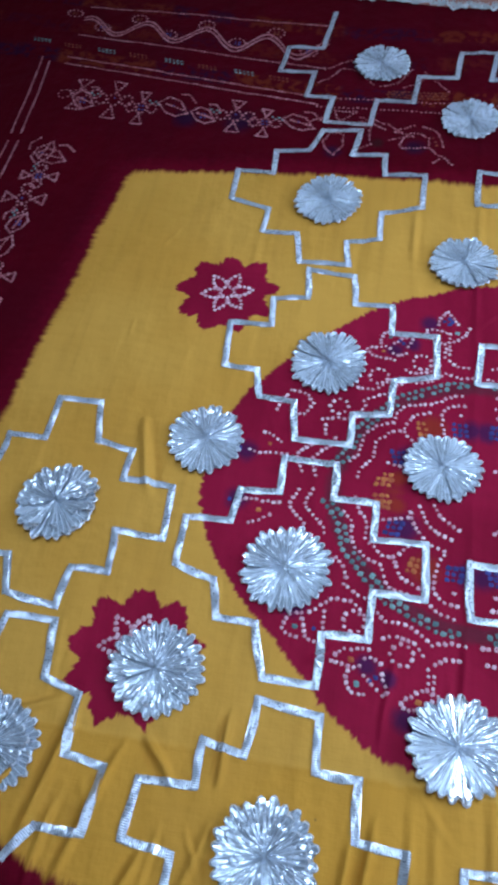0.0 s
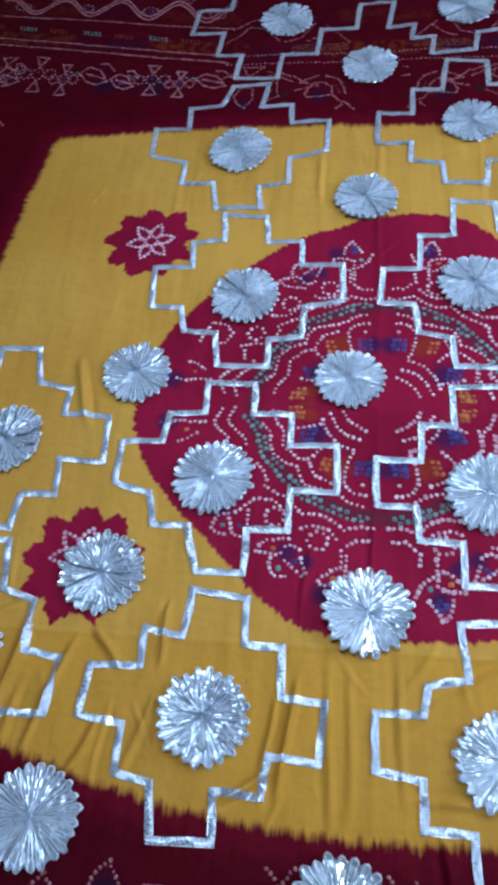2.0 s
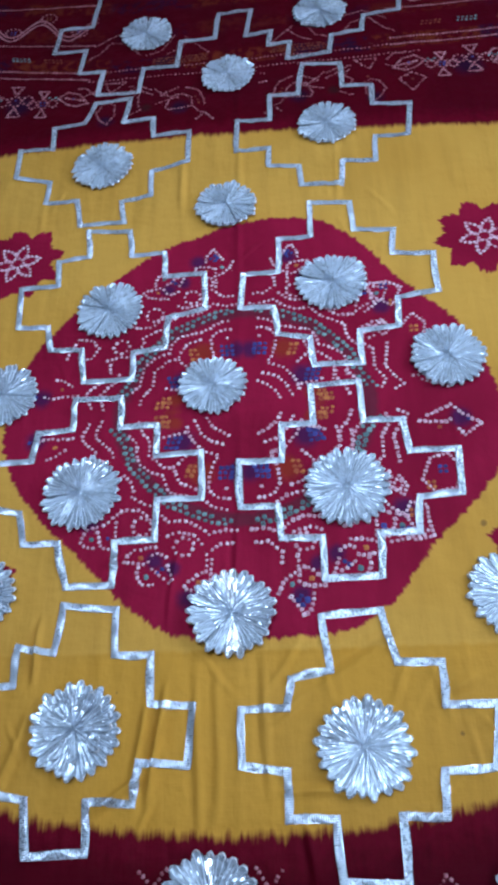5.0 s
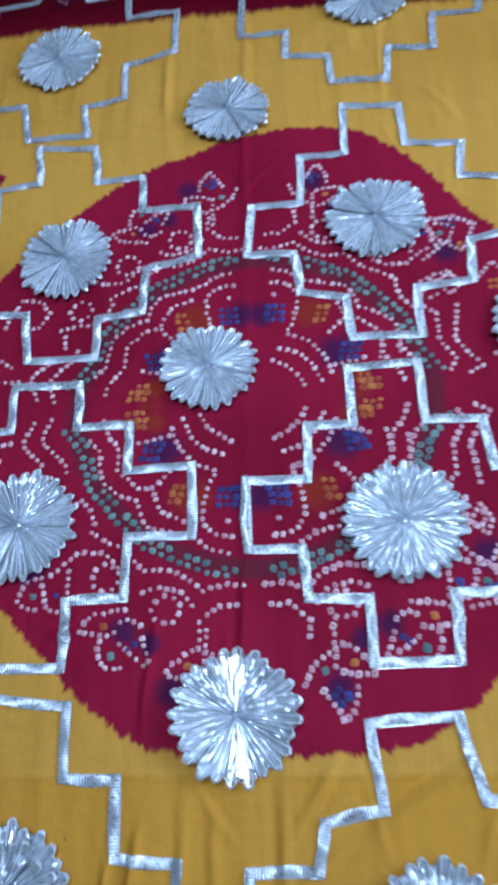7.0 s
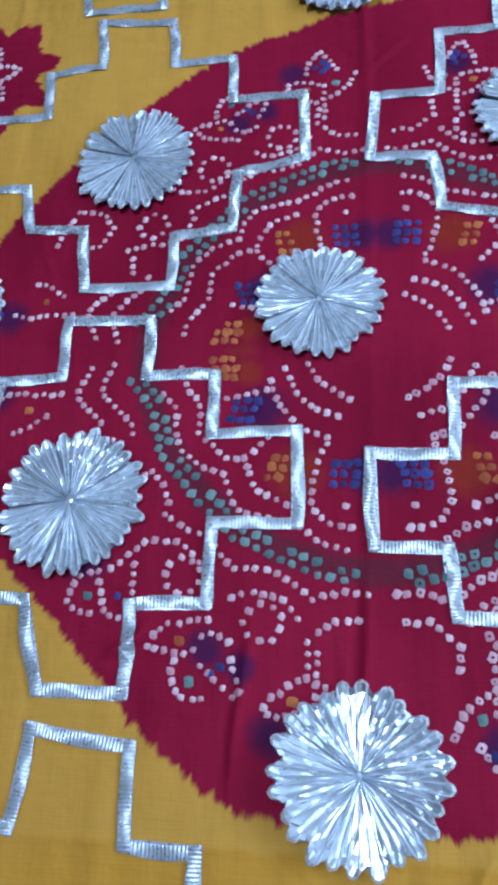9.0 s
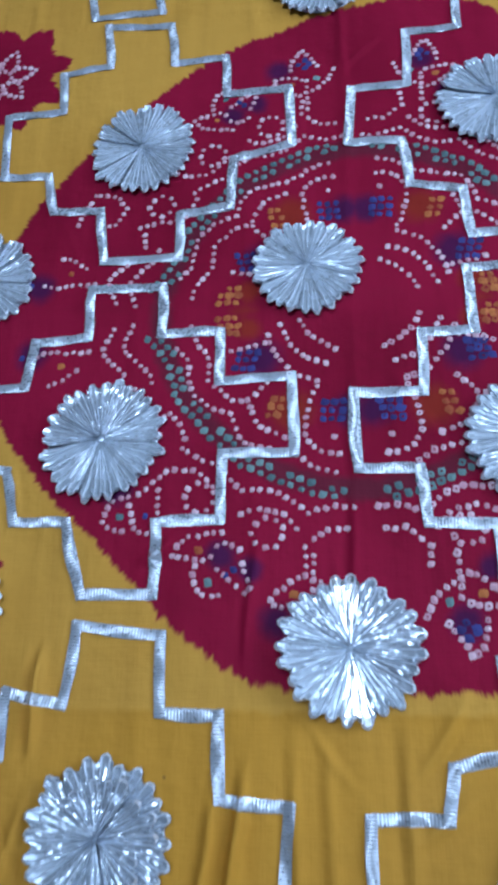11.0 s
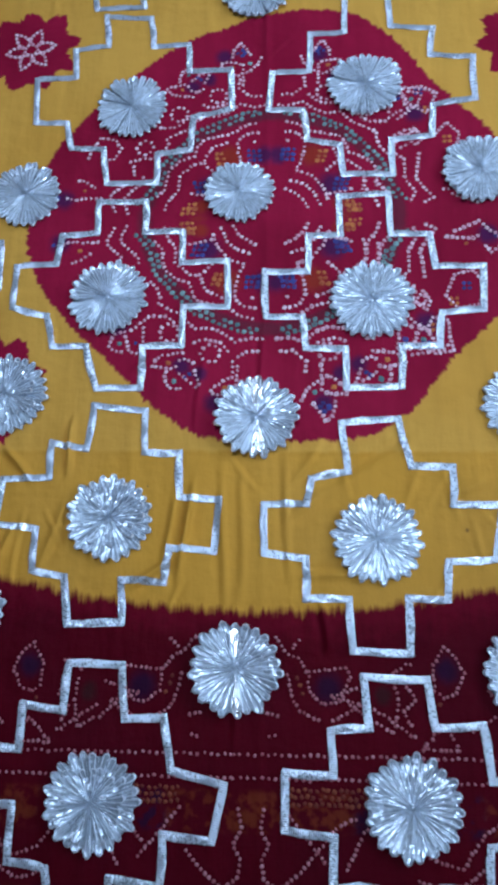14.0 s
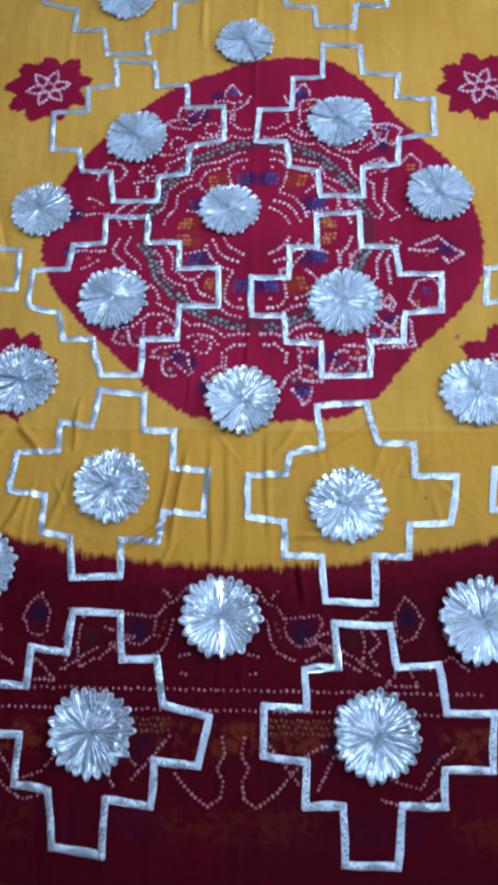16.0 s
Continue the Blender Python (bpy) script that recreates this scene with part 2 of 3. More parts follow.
def box(name, x0, y0, z0, x1, y1, z1, mat, parent=None):
    v = [(x, y, z) for z in (z0, z1) for y in (y0, y1) for x in (x0, x1)]
    return mesh_ob(name, v, [(0, 2, 3, 1), (4, 5, 7, 6), (0, 1, 5, 4), (1, 3, 7, 5), (3, 2, 6, 7), (2, 0, 4, 6)], mat, parent)


# ---- the room ----
T = 0.2
tagged(box("floor", ROOM_W - T, ROOM_S - T, -0.12, ROOM_E + T, ROOM_N + T, -0.008, FLOOR), "dull terracotta-pink stone floor under the textile", "floor", kind="structure")
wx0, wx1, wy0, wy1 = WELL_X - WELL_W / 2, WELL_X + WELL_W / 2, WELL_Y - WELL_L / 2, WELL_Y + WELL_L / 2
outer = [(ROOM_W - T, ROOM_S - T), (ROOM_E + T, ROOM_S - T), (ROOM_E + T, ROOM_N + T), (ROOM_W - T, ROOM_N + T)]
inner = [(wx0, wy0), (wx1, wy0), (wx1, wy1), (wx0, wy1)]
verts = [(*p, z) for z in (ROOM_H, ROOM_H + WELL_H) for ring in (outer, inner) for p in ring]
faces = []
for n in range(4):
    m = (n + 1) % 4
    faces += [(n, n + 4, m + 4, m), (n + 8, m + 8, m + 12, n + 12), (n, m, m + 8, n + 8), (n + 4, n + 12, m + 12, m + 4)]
tagged(mesh_ob("ceiling", verts, faces, PLASTER), "plain white plaster ceiling with a square hole for an added roof light", "ceiling", kind="structure")
tagged(box("wall_west", ROOM_W - T, ROOM_S, -0.008, ROOM_W, ROOM_N, ROOM_H, PLASTER), "plain white plaster wall", "wall", kind="structure")
tagged(box("wall_south", ROOM_W - T, ROOM_S - T, -0.008, ROOM_E + T, ROOM_S, ROOM_H, PLASTER), "plain white plaster wall", "wall", kind="structure")
tagged(box("wall_north", ROOM_W - T, ROOM_N, -0.008, ROOM_E + T, ROOM_N + T, ROOM_H, PLASTER), "plain white plaster wall", "wall", kind="structure")
east = tagged(new("wall_east"), "white plaster wall round a wide window", "wall", kind="structure")
for part_box in ((ROOM_S, WIN_Y0, -0.008, ROOM_H), (WIN_Y1, ROOM_N, -0.008, ROOM_H), (WIN_Y0, WIN_Y1, -0.008, WIN_Z0), (WIN_Y0, WIN_Y1, WIN_Z1, ROOM_H)):
    box("wall_piece", ROOM_E, part_box[0], part_box[2], ROOM_E + T, part_box[1], part_box[3], PLASTER, east)
window = tagged(new("window_1"), "painted window frame round a clear pane", "window", kind="structure")
for a in ((WIN_Y0, WIN_Y0 + 0.05, WIN_Z0, WIN_Z1), (WIN_Y1 - 0.05, WIN_Y1, WIN_Z0, WIN_Z1), (WIN_Y0 + 0.05, WIN_Y1 - 0.05, WIN_Z0, WIN_Z0 + 0.05), (WIN_Y0 + 0.05, WIN_Y1 - 0.05, WIN_Z1 - 0.05, WIN_Z1)):
    box("window_frame", ROOM_E + 0.12, a[0], a[2], ROOM_E + 0.17, a[1], a[3], PAINT, window)
pane = box("pane", ROOM_E + 0.14, WIN_Y0 + 0.05, WIN_Z0 + 0.05, ROOM_E + 0.146, WIN_Y1 - 0.05, WIN_Z1 - 0.05, PANE, window)
pane.visible_shadow = False
# unseen frame and pane, added to go with the roof lamp
added_roof_light = tagged(new("added_roof_window"), "painted frame and clear pane of an added, unseen roof light", "window", kind="structure")
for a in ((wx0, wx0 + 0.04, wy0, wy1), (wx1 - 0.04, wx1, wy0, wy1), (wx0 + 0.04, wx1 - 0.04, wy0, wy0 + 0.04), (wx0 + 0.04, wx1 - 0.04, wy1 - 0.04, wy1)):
    box("window_frame", a[0], a[2], ROOM_H + WELL_H, a[1], a[3], ROOM_H + WELL_H + 0.05, PAINT, added_roof_light)
box("pane", wx0 + 0.04, wy0 + 0.04, ROOM_H + WELL_H + 0.02, wx1 - 0.04, wy1 - 0.04, ROOM_H + WELL_H + 0.026, PANE, added_roof_light).visible_shadow = False


# ---- the textile ----
CREASES = ((-0.060, -0.258, -0.070, -0.345, 2.6, 3.2), (-0.075, -0.27, -0.082, -0.325, 1.6, 3.0), (-0.170, -0.200, -0.172, -0.252, 2.6, 2.8), (-0.035, -0.24, -0.03, -0.37, 1.0, 4), (-0.018, -0.24, -0.016, -0.36, 0.8, 4),
           (0.018, -0.23, 0.024, -0.345, 0.9, 4), (0.045, -0.262, 0.135, -0.212, -1.2, 6), (0.16, -0.27, 0.19, -0.255, 1.0, 5), (-0.115, -0.352, -0.072, -0.322, 2.0, 4), (-0.315, -0.25, -0.36, -0.33, 2.8, 5), (-0.23, -0.225, -0.205, -0.255, 2.4, 3.5),
           (-0.285, -0.205, -0.305, -0.31, 2.6, 5), (-0.245, -0.235, -0.275, -0.33, 2.0, 4), (-0.215, -0.30, -0.235, -0.345, 1.8, 4), (-0.30, -0.21, -0.34, -0.225, 1.6, 4), (-0.065, 0.27, -0.068, 0.35, 1.2, 4), (-0.002, -0.12, -0.006, -0.215, 1.0, 3),
           (-0.055, -0.14, -0.060, -0.21, 1.0, 3), (-0.012, -0.15, -0.014, -0.205, 0.7, 3), (-0.12, -0.155, -0.10, -0.14, 1.3, 3.5), (0.0, 0.16, 0.0, 0.38, 0.6, 4), (-0.275, -0.03, -0.30, 0.05, 2.2, 5), (0.075, -0.335, 0.03, -0.34, 1.0, 4),
           (-0.19, -0.335, -0.17, -0.27, 1.4, 4), (0.11, 0.27, 0.115, 0.37, 0.8, 4), (0.05, -0.36, 0.055, -0.40, 1.4, 3.5), (-0.022, -0.375, -0.02, -0.47, 0.9, 3))
FOLD_X = 0.0
# small puckers: many where the lower panel gathers, a few over the rest
pucker = random.Random(21)
for n in range(52):
    near = n < 30
    px = pucker.uniform(-0.36, 0.22)
    py = pucker.uniform(-0.37, -0.235) if near else pucker.uniform(-0.22, 0.40)
    lean, half = pucker.gauss(0.0, 0.45), pucker.uniform(0.012, 0.034)
    CREASES += ((px - half * math.sin(lean), py - half * math.cos(lean), px + half * math.sin(lean), py + half * math.cos(lean), pucker.uniform(0.35, 1.0) * (1.0 if near else 0.5), pucker.uniform(2.2, 4.5)),)


def height(x, y):
    """The cloth's surface: soft swells, pulled creases and two old fold lines."""
    z = 0.0016 * noise.noise((x * 9, y * 9, 0.3)) + 0.0009 * noise.noise((x * 26, y * 20, 5.1)) + 0.0005 * noise.noise((x * 95, y * 14, 2.2)) + 0.0003 * noise.noise((x * 60, y * 150, 7.7))
    z += 0.0008 * math.exp(-(((x - FOLD_X) / 0.004) ** 2)) + 0.0005 * math.exp(-(((y - FOLD_Y) / 0.004) ** 2)) + 0.0007 * math.exp(-(((y + 0.231 + 0.006 * x) / 0.0022) ** 2))
    for x0, y0, x1, y1, amp, width in CREASES:
        if abs(x - (x0 + x1) / 2) > 0.12 or abs(y - (y0 + y1) / 2) > 0.12:
            continue
        dx, dy = x1 - x0, y1 - y0
        length = math.hypot(dx, dy)
        s = ((x - x0) * dx + (y - y0) * dy) / length**2
        side = ((x - x0) * dy - (y - y0) * dx) / length + 0.0008 * math.sin(s * 5 + x0 * 90)
        q = side / (0.0008 * width)
        z += 0.0022 * amp * (math.exp(-q * q) - 0.45 * math.exp(-((q - 1.9) ** 2))) * math.exp(-(((s - 0.5) / 0.45) ** 4))
    return z


textile = tagged(new("textile"), "mustard and crimson tie-dyed cloth with silver rosettes, spread on floor", "textile")
CLOTH_X0, CLOTH_X1, CLOTH_Y0, CLOTH_Y1 = -0.78, 0.78, -0.74, 0.742


def cloth_edge(x):
    """The far hem runs a little askew."""
    return 0.738 - 0.075 * x + 0.003 * math.sin(x * 31)


def spaced(a, b, c, d, coarse, fine):
    """Stations from a to d, close together between b and c."""
    return [*np.arange(a, b, coarse), *np.arange(b, c, fine), *np.arange(c, d, coarse), d]


cols = [float(q) for q in spaced(CLOTH_X0, -0.40, 0.24, CLOTH_X1, 0.006, 0.0018)]
levels = [float(q) for q in spaced(0.0, 0.23, 0.72, 1.0, 0.004, 0.00125)]
nx, ny = len(cols) - 1, len(levels) - 1
verts, faces = [], []
for f in levels:
    for x in cols:
        y = CLOTH_Y0 + (cloth_edge(x) - CLOTH_Y0) * f
        verts.append((x, y, height(x, y)))
for j in range(ny):
    for i in range(nx):
        a = j * (nx + 1) + i
        faces.append((a, a + 1, a + nx + 2, a + nx + 1))
mesh_ob("cloth", verts, faces, CLOTH, textile, True, "mustard cotton silk with crimson medallion and maroon border")

# ---- stepped silver tape ----
TAPE_W, RIB = 0.0060, 0.0017
OUTLINE = [(2, 0), (3, 0), (3, 1), (4, 1), (4, 2), (5, 2), (5, 3), (4, 3), (4, 4), (3, 4), (3, 5), (2, 5), (2, 4), (1, 4), (1, 3), (0, 3), (0, 2), (1, 2), (1, 1), (2, 1)]


def tape_strip(parent, a, b, lift, rng):
    """One ribbed run of tape from corner a to corner b, lying on the cloth, a little bowed."""
    (ax, ay), (bx, by) = a, b
    length = math.hypot(bx - ax, by - ay)
    tx, ty = (bx - ax) / length, (by - ay) / length
    ends = TAPE_W * 0.42
    total = length + 2 * ends
    ribs = max(3, round(total / RIB))
    bow, phase = rng.uniform(-0.0011, 0.0011), rng.uniform(0, 6)
    verts, faces = [], []
    steps = ribs * 4
    for k in range(steps + 1):
        s = -ends + total * k / steps
        f = (s + ends) / total
        off = bow * math.sin(math.pi * f) + 0.0004 * math.sin(phase + f * 7)
        wave = abs(math.sin(math.pi * k / 4))
        tilt = 0.0004 * math.sin(phase * 2 + f * 11)
        half = TAPE_W / 2 * (0.93 + 0.08 * wave)
        for c, up in ((-1.0, 0.7), (-0.85, 0.97), (0.0, 1.0), (0.85, 0.97), (1.0, 0.7)):
            x = ax + tx * s - ty * (off + c * half)
            y = ay + ty * s + tx * (off + c * half)
            verts.append((x, y, height(x, y) + 0.0006 + lift + up * (0.0003 + 0.00042 * wave) + tilt * c))
    for k in range(steps):
        for c in range(4):
            q = k * 5 + c
            faces.append((q, q + 5, q + 6, q + 1))
    return mesh_ob("tape_strip", verts, faces, TAPE, parent, True)


def tape_run(corners, closed, rng, label):
    """A trim of tape through the corners: a thin stitched base and one ribbed strip a side."""
    pairs = list(zip(corners, corners[1:] + corners[:1] if closed else corners[1:]))
    verts, faces = [], []
    for (ax, ay), (bx, by) in pairs:
        length = math.hypot(bx - ax, by - ay)
        tx, ty = (bx - ax) / length, (by - ay) / length
        n = 6
        base = len(verts)
        for k in range(n + 1):
            s = length * k / n
            for c in (-1, 1):
                x, y = ax + tx * s - ty * c * TAPE_W * 0.47, ay + ty * s + tx * c * TAPE_W * 0.47
                verts.append((x, y, height(x, y) + 0.0005))
        faces += [(base + 2 * k, base + 2 * k + 2, base + 2 * k + 3, base + 2 * k + 1) for k in range(n)]
    trim = mesh_ob("tape_trim", verts, faces, TAPE, textile, False, label)
    for n, (a, b) in enumerate(pairs):
        tape_strip(trim, a, b, 0.00035 * (n % 2), rng)
    return trim


def lattice(xs, ys, k, m):
    """Corner (i, j) of a stepped cross from its six uprights and six levels, sheared by k and m."""
    cx, cy = (xs[0] + xs[5]) / 2, (ys[0] + ys[5]) / 2
    return lambda i, j: (0.001 * (xs[i] + k * (ys[j] - cy)), 0.001 * (ys[j] + m * (xs[i] - cx)))


# uprights and levels in millimetres, shear, and small pulls of single corners
CROSSES = {
    "medallion_nw": ((-238, -200, -164, -115, -77, -35), (249, 210, 175, 121, 82, 45), -0.06, 0.01),
    "medallion_ne": ((4, 41, 76, 123, 164, 205), (266, 219, 176, 125, 86, 48), 0.03, 0.04),
    "medallion_sw": ((-237, -199, -161, -113, -77, -36), (23, -12, -44, -92, -130, -171), -0.03, 0.0),
    "medallion_se": ((0, 38, 72, 119, 157, 200), (24, -19, -55, -101, -135, -173), -0.02, 0.01),
    "field_sw": ((-231, -192, -159, -111, -76, -38), (-190, -228, -263, -308, -341, -379), 0.07, -0.11),
    "field_se": ((2, 38, 72, 121, 157, 196), (-203, -249, -277, -324, -357, -399), 0.01, 0.0),
    "border_sw": ((-236, -193, -158, -112, -74, -32), (-412, -450, -486, -529, -564, -607), 0.01, -0.11),
    "border_se": ((21, 56, 86, 133, 173, 214), (-418, -456, -491, -534, -568, -611), -0.01, -0.01),
    "field_nw": ((-269, -229, -187, -138, -105, -61), (476, 434, 400, 345, 300, 261), -0.02, 0.02),
    "field_ne": ((-2, 37, 74, 124, 162, 203), (510, 460, 418, 366, 331, 296), 0.05, 0.03),
    "west": ((-455, -417, -381, -333, -298, -255), (62, 16, -14, -65, -103, -136), -0.06, -0.03),
    "southwest": ((-450, -413, -378, -331, -293, -254), (-153, -201, -247, -295, -321, -362), 0.13, -0.11),
    "east": ((245, 282, 317, 365, 402, 443), (28, -12, -47, -88, -125, -165), 0.10, 0.0),
    "southeast": ((233, 270, 305, 353, 390, 430), (-195, -240, -270, -312, -350, -390), 0.15, 0.0),
}
PULLS = {
    "medallion_nw": {(2, 0): (-1, 2), (3, 0): (-2, -3), (5, 3): (-2, 6), (4, 3): (2, -3), (4, 4): (-2, -3), (3, 4): (3, -6), (2, 4): (-3, 3), (1, 4): (0, 6), (1, 3): (-5, -2), (1, 2): (4, -1), (1, 1): (3, -1), (2, 1): (1, 3)},
    "medallion_ne": {(2, 0): (-0, 3), (3, 0): (-2, -3), (3, 1): (1, 3), (4, 1): (2, -3), (4, 2): (-1, 7), (4, 3): (1, -3), (3, 5): (2, -2), (2, 5): (2, 1), (2, 4): (-2, -4), (1, 4): (1, 5), (1, 3): (-4, -0), (0, 3): (-1, 3), (0, 2): (1, -3), (1, 2): (1, -3)},
    "medallion_sw": {(2, 5): (6, 0), (2, 4): (-5, 0), (1, 3): (-6, -6), (0, 3): (-2, 4), (1, 1): (5, -1)},
    "medallion_se": {(4, 1): (-3, -1), (5, 3): (-3, 2), (4, 3): (3, 0), (3, 4): (3, 1), (1, 4): (-2, 2), (1, 3): (-4, -1), (1, 2): (2, -1), (1, 1): (4, 1)},
    "field_sw": {(3, 1): (3, -1), (4, 1): (-1, 2), (4, 2): (3, -2), (4, 4): (-2, 3), (3, 4): (-3, 1), (3, 5): (2, 4), (2, 5): (5, -3), (2, 4): (-4, -2), (1, 3): (-2, 2), (0, 3): (1, 2), (0, 2): (1, -3), (1, 2): (3, 3), (2, 1): (-1, -3)},
    "field_se": {(2, 0): (-5, -2), (3, 0): (-5, 1), (3, 1): (5, 4), (4, 1): (4, 3), (4, 2): (3, -1), (5, 2): (4, -1), (5, 3): (-4, 0), (4, 3): (-3, -2), (4, 4): (-5, 0), (2, 5): (3, 1), (0, 3): (0, 4), (1, 1): (3, -6)},
    "border_sw": {(3, 0): (-2, 3), (3, 1): (3, 0), (4, 1): (-3, 6), (4, 2): (5, 3), (5, 2): (4, -2), (5, 3): (-4, 1), (2, 5): (4, 0), (2, 4): (-4, 0), (1, 3): (0, 5), (1, 2): (1, 3)},
    "border_se": {(2, 0): (-3, -0), (3, 1): (4, 1), (4, 1): (-0, 4), (4, 2): (4, -1), (5, 2): (3, -0), (5, 3): (-2, -2), (4, 3): (-1, -3), (4, 4): (-3, 3), (3, 4): (2, 2), (3, 5): (-4, 0), (0, 3): (-1, 3), (1, 1): (-0, -3)},
    "field_nw": {(2, 0): (7, -2), (3, 0): (2, 1), (3, 1): (-5, -1), (5, 2): (1, 3), (5, 3): (-0, 6), (4, 3): (1, -6), (3, 4): (-0, -7), (3, 5): (5, 0), (2, 5): (3, 0), (2, 4): (-4, 2), (1, 4): (-0, 3), (1, 3): (2, -7), (0, 3): (-2, 8), (1, 2): (-0, -4), (1, 1): (-2, -2), (2, 1): (-6, 3)},
    "field_ne": {(2, 0): (2, 4), (3, 0): (-1, -3), (3, 1): (2, 3), (4, 2): (0, 6), (5, 2): (3, 1), (5, 3): (-2, -2), (4, 4): (-0, -5), (3, 5): (-1, -3), (2, 5): (3, 2), (1, 4): (2, 4), (1, 2): (0, -3), (2, 1): (-3, -3)},
    "west": {(2, 0): (3, 0), (3, 0): (-5, 1), (3, 1): (1, 5), (4, 2): (-3, -0), (3, 4): (4, -0), (3, 5): (-1, -2), (2, 5): (2, 3), (2, 4): (-5, 3), (1, 2): (-3, 1)},
    "southwest": {(3, 0): (-7, 5), (3, 1): (5, 8), (4, 1): (-3, 3), (4, 2): (5, 6), (5, 2): (-3, 6), (5, 3): (-1, 9), (4, 3): (3, 4), (4, 4): (-10, 8)},
}
rng = random.Random(7)
for where, (xs, ys, k, m) in CROSSES.items():
    corner = lattice(xs, ys, k, m)
    pulls = PULLS.get(where, {})
    corners = [tuple(p + 0.001 * q for p, q in zip(corner(*ij), pulls.get(ij, (rng.uniform(-1.2, 1.2), rng.uniform(-1.2, 1.2))))) for ij in OUTLINE]
    tape_run(corners, True, rng, "stepped cross of ribbed silver tape sewn round a rosette")

west_half = lattice((-249, -205, -172, -119, -75, -30), (715, 676, 636, 585, 535, 489), 0.09, -0.01)
east_half = lattice((13, 47, 75, 129, 169, 216), (720, 685, 651, 595, 565, 531), 0.13, 0.12)
LOWER = [(0, 2), (0, 3), (1, 3), (1, 4), (2, 4), (2, 5), (3, 5), (3, 4), (4, 4), (4, 3), (5, 3), (5, 2)]
tape_run([west_half(1, 0), west_half(1, 1), west_half(1, 2)] + [west_half(*ij) for ij in LOWER] + [east_half(*ij) for ij in LOWER], False, rng, "open stepped run of ribbed silver tape along the border")


# ---- pleated rosettes ----
def petal_mesh(count, seed, skin, rise, crimp):
    """One pleat of a rosette of radius 1: two sharp ridges with a shallow valley, a rounded tip that shows the white selvedge."""
    r = random.Random(seed)
    half = math.pi / count
    cols = ((-1.04, 0.0, 0.87), (-0.62, 0.22, 0.925), (-0.54, 1.0, 0.95), (-0.46, 1.0, 0.965), (-0.38, 0.25, 0.975), (0.02, 0.12, 1.0), (0.34, 0.22, 0.975), (0.42, 0.9, 0.965), (0.50, 0.9, 0.95), (0.58, 0.2, 0.925), (1.0, 0.0, 0.87))
    fins = (1, 2, 3, 6, 7, 8)
    verts, faces = [], []
    rings = (0.05, 0.2, 0.34, 0.48, 0.62, 0.75, 0.86, 0.96, 1.0)
    for n, q in enumerate(rings):
        lean = r.uniform(-0.12, 0.12) * q
        heave = r.uniform(-1, 1) * crimp
        for a, up, rim in cols:
            ang = a * half + lean * half
            rad = q * (1 + (rim - 1) * q**5)
            z = 0.075 + (0.006 + rise * q**0.8) * up + 0.03 * (1 - q) ** 2 + 0.03 * q * q + heave + r.uniform(-1, 1) * (0.004 + 0.5 * crimp)
            if n >= len(rings) - 2:
                z += (0.012 if n == len(rings) - 2 else -0.03) + r.uniform(-0.012, 0.012)
            verts.append((rad * math.sin(ang), rad * math.cos(ang), z))
    w = len(cols)
    for n in range(len(rings) - 1):
        for c in range(w - 1):
            q = n * w + c
            faces.append((q, q + 1, q + w + 1, q + w))
    me = bpy.data.meshes.new("petal")
    me.from_pydata(verts, [], faces)
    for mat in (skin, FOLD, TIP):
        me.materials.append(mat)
    for n, poly in enumerate(me.polygons):
        ring, col = divmod(n, w - 1)
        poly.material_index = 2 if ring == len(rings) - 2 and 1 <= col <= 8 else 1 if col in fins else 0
    return me


PETALS = {(n, shiny): [petal_mesh(n, 100 * n + s, GLOSS if shiny else PLEAT, 0.018 if shiny else 0.016, 0.008 if shiny else 0.002) for s in range(5)] for n in (22, 24, 26, 28, 30) for shiny in (False, True)}
# north-south petals of crested rosettes: the glint is put into a brighter foil
CREST_PETALS = [petal_mesh(24, 900 + s, BRIGHT, 0.003, 0.002) for s in range(3)]
verts, faces = [(0, 0, 0.10)], []
for ring_r, ring_z in ((0.07, 0.085), (0.5, 0.05), (0.84, 0.03), (0.86, 0.012)):
    for a in range(28):
        verts.append((ring_r * math.cos(a * math.tau / 28), ring_r * math.sin(a * math.tau / 28), ring_z))
for a in range(28):
    b = (a + 1) % 28
    faces.append((0, 1 + a, 1 + b))
    for n in range(3):
        faces.append((1 + n * 28 + a, 1 + (n + 1) * 28 + a, 1 + (n + 1) * 28 + b, 1 + n * 28 + b))
BACK = bpy.data.meshes.new("rosette")
BACK.from_pydata(verts, [], faces)
BACK.materials.append(PLEAT)


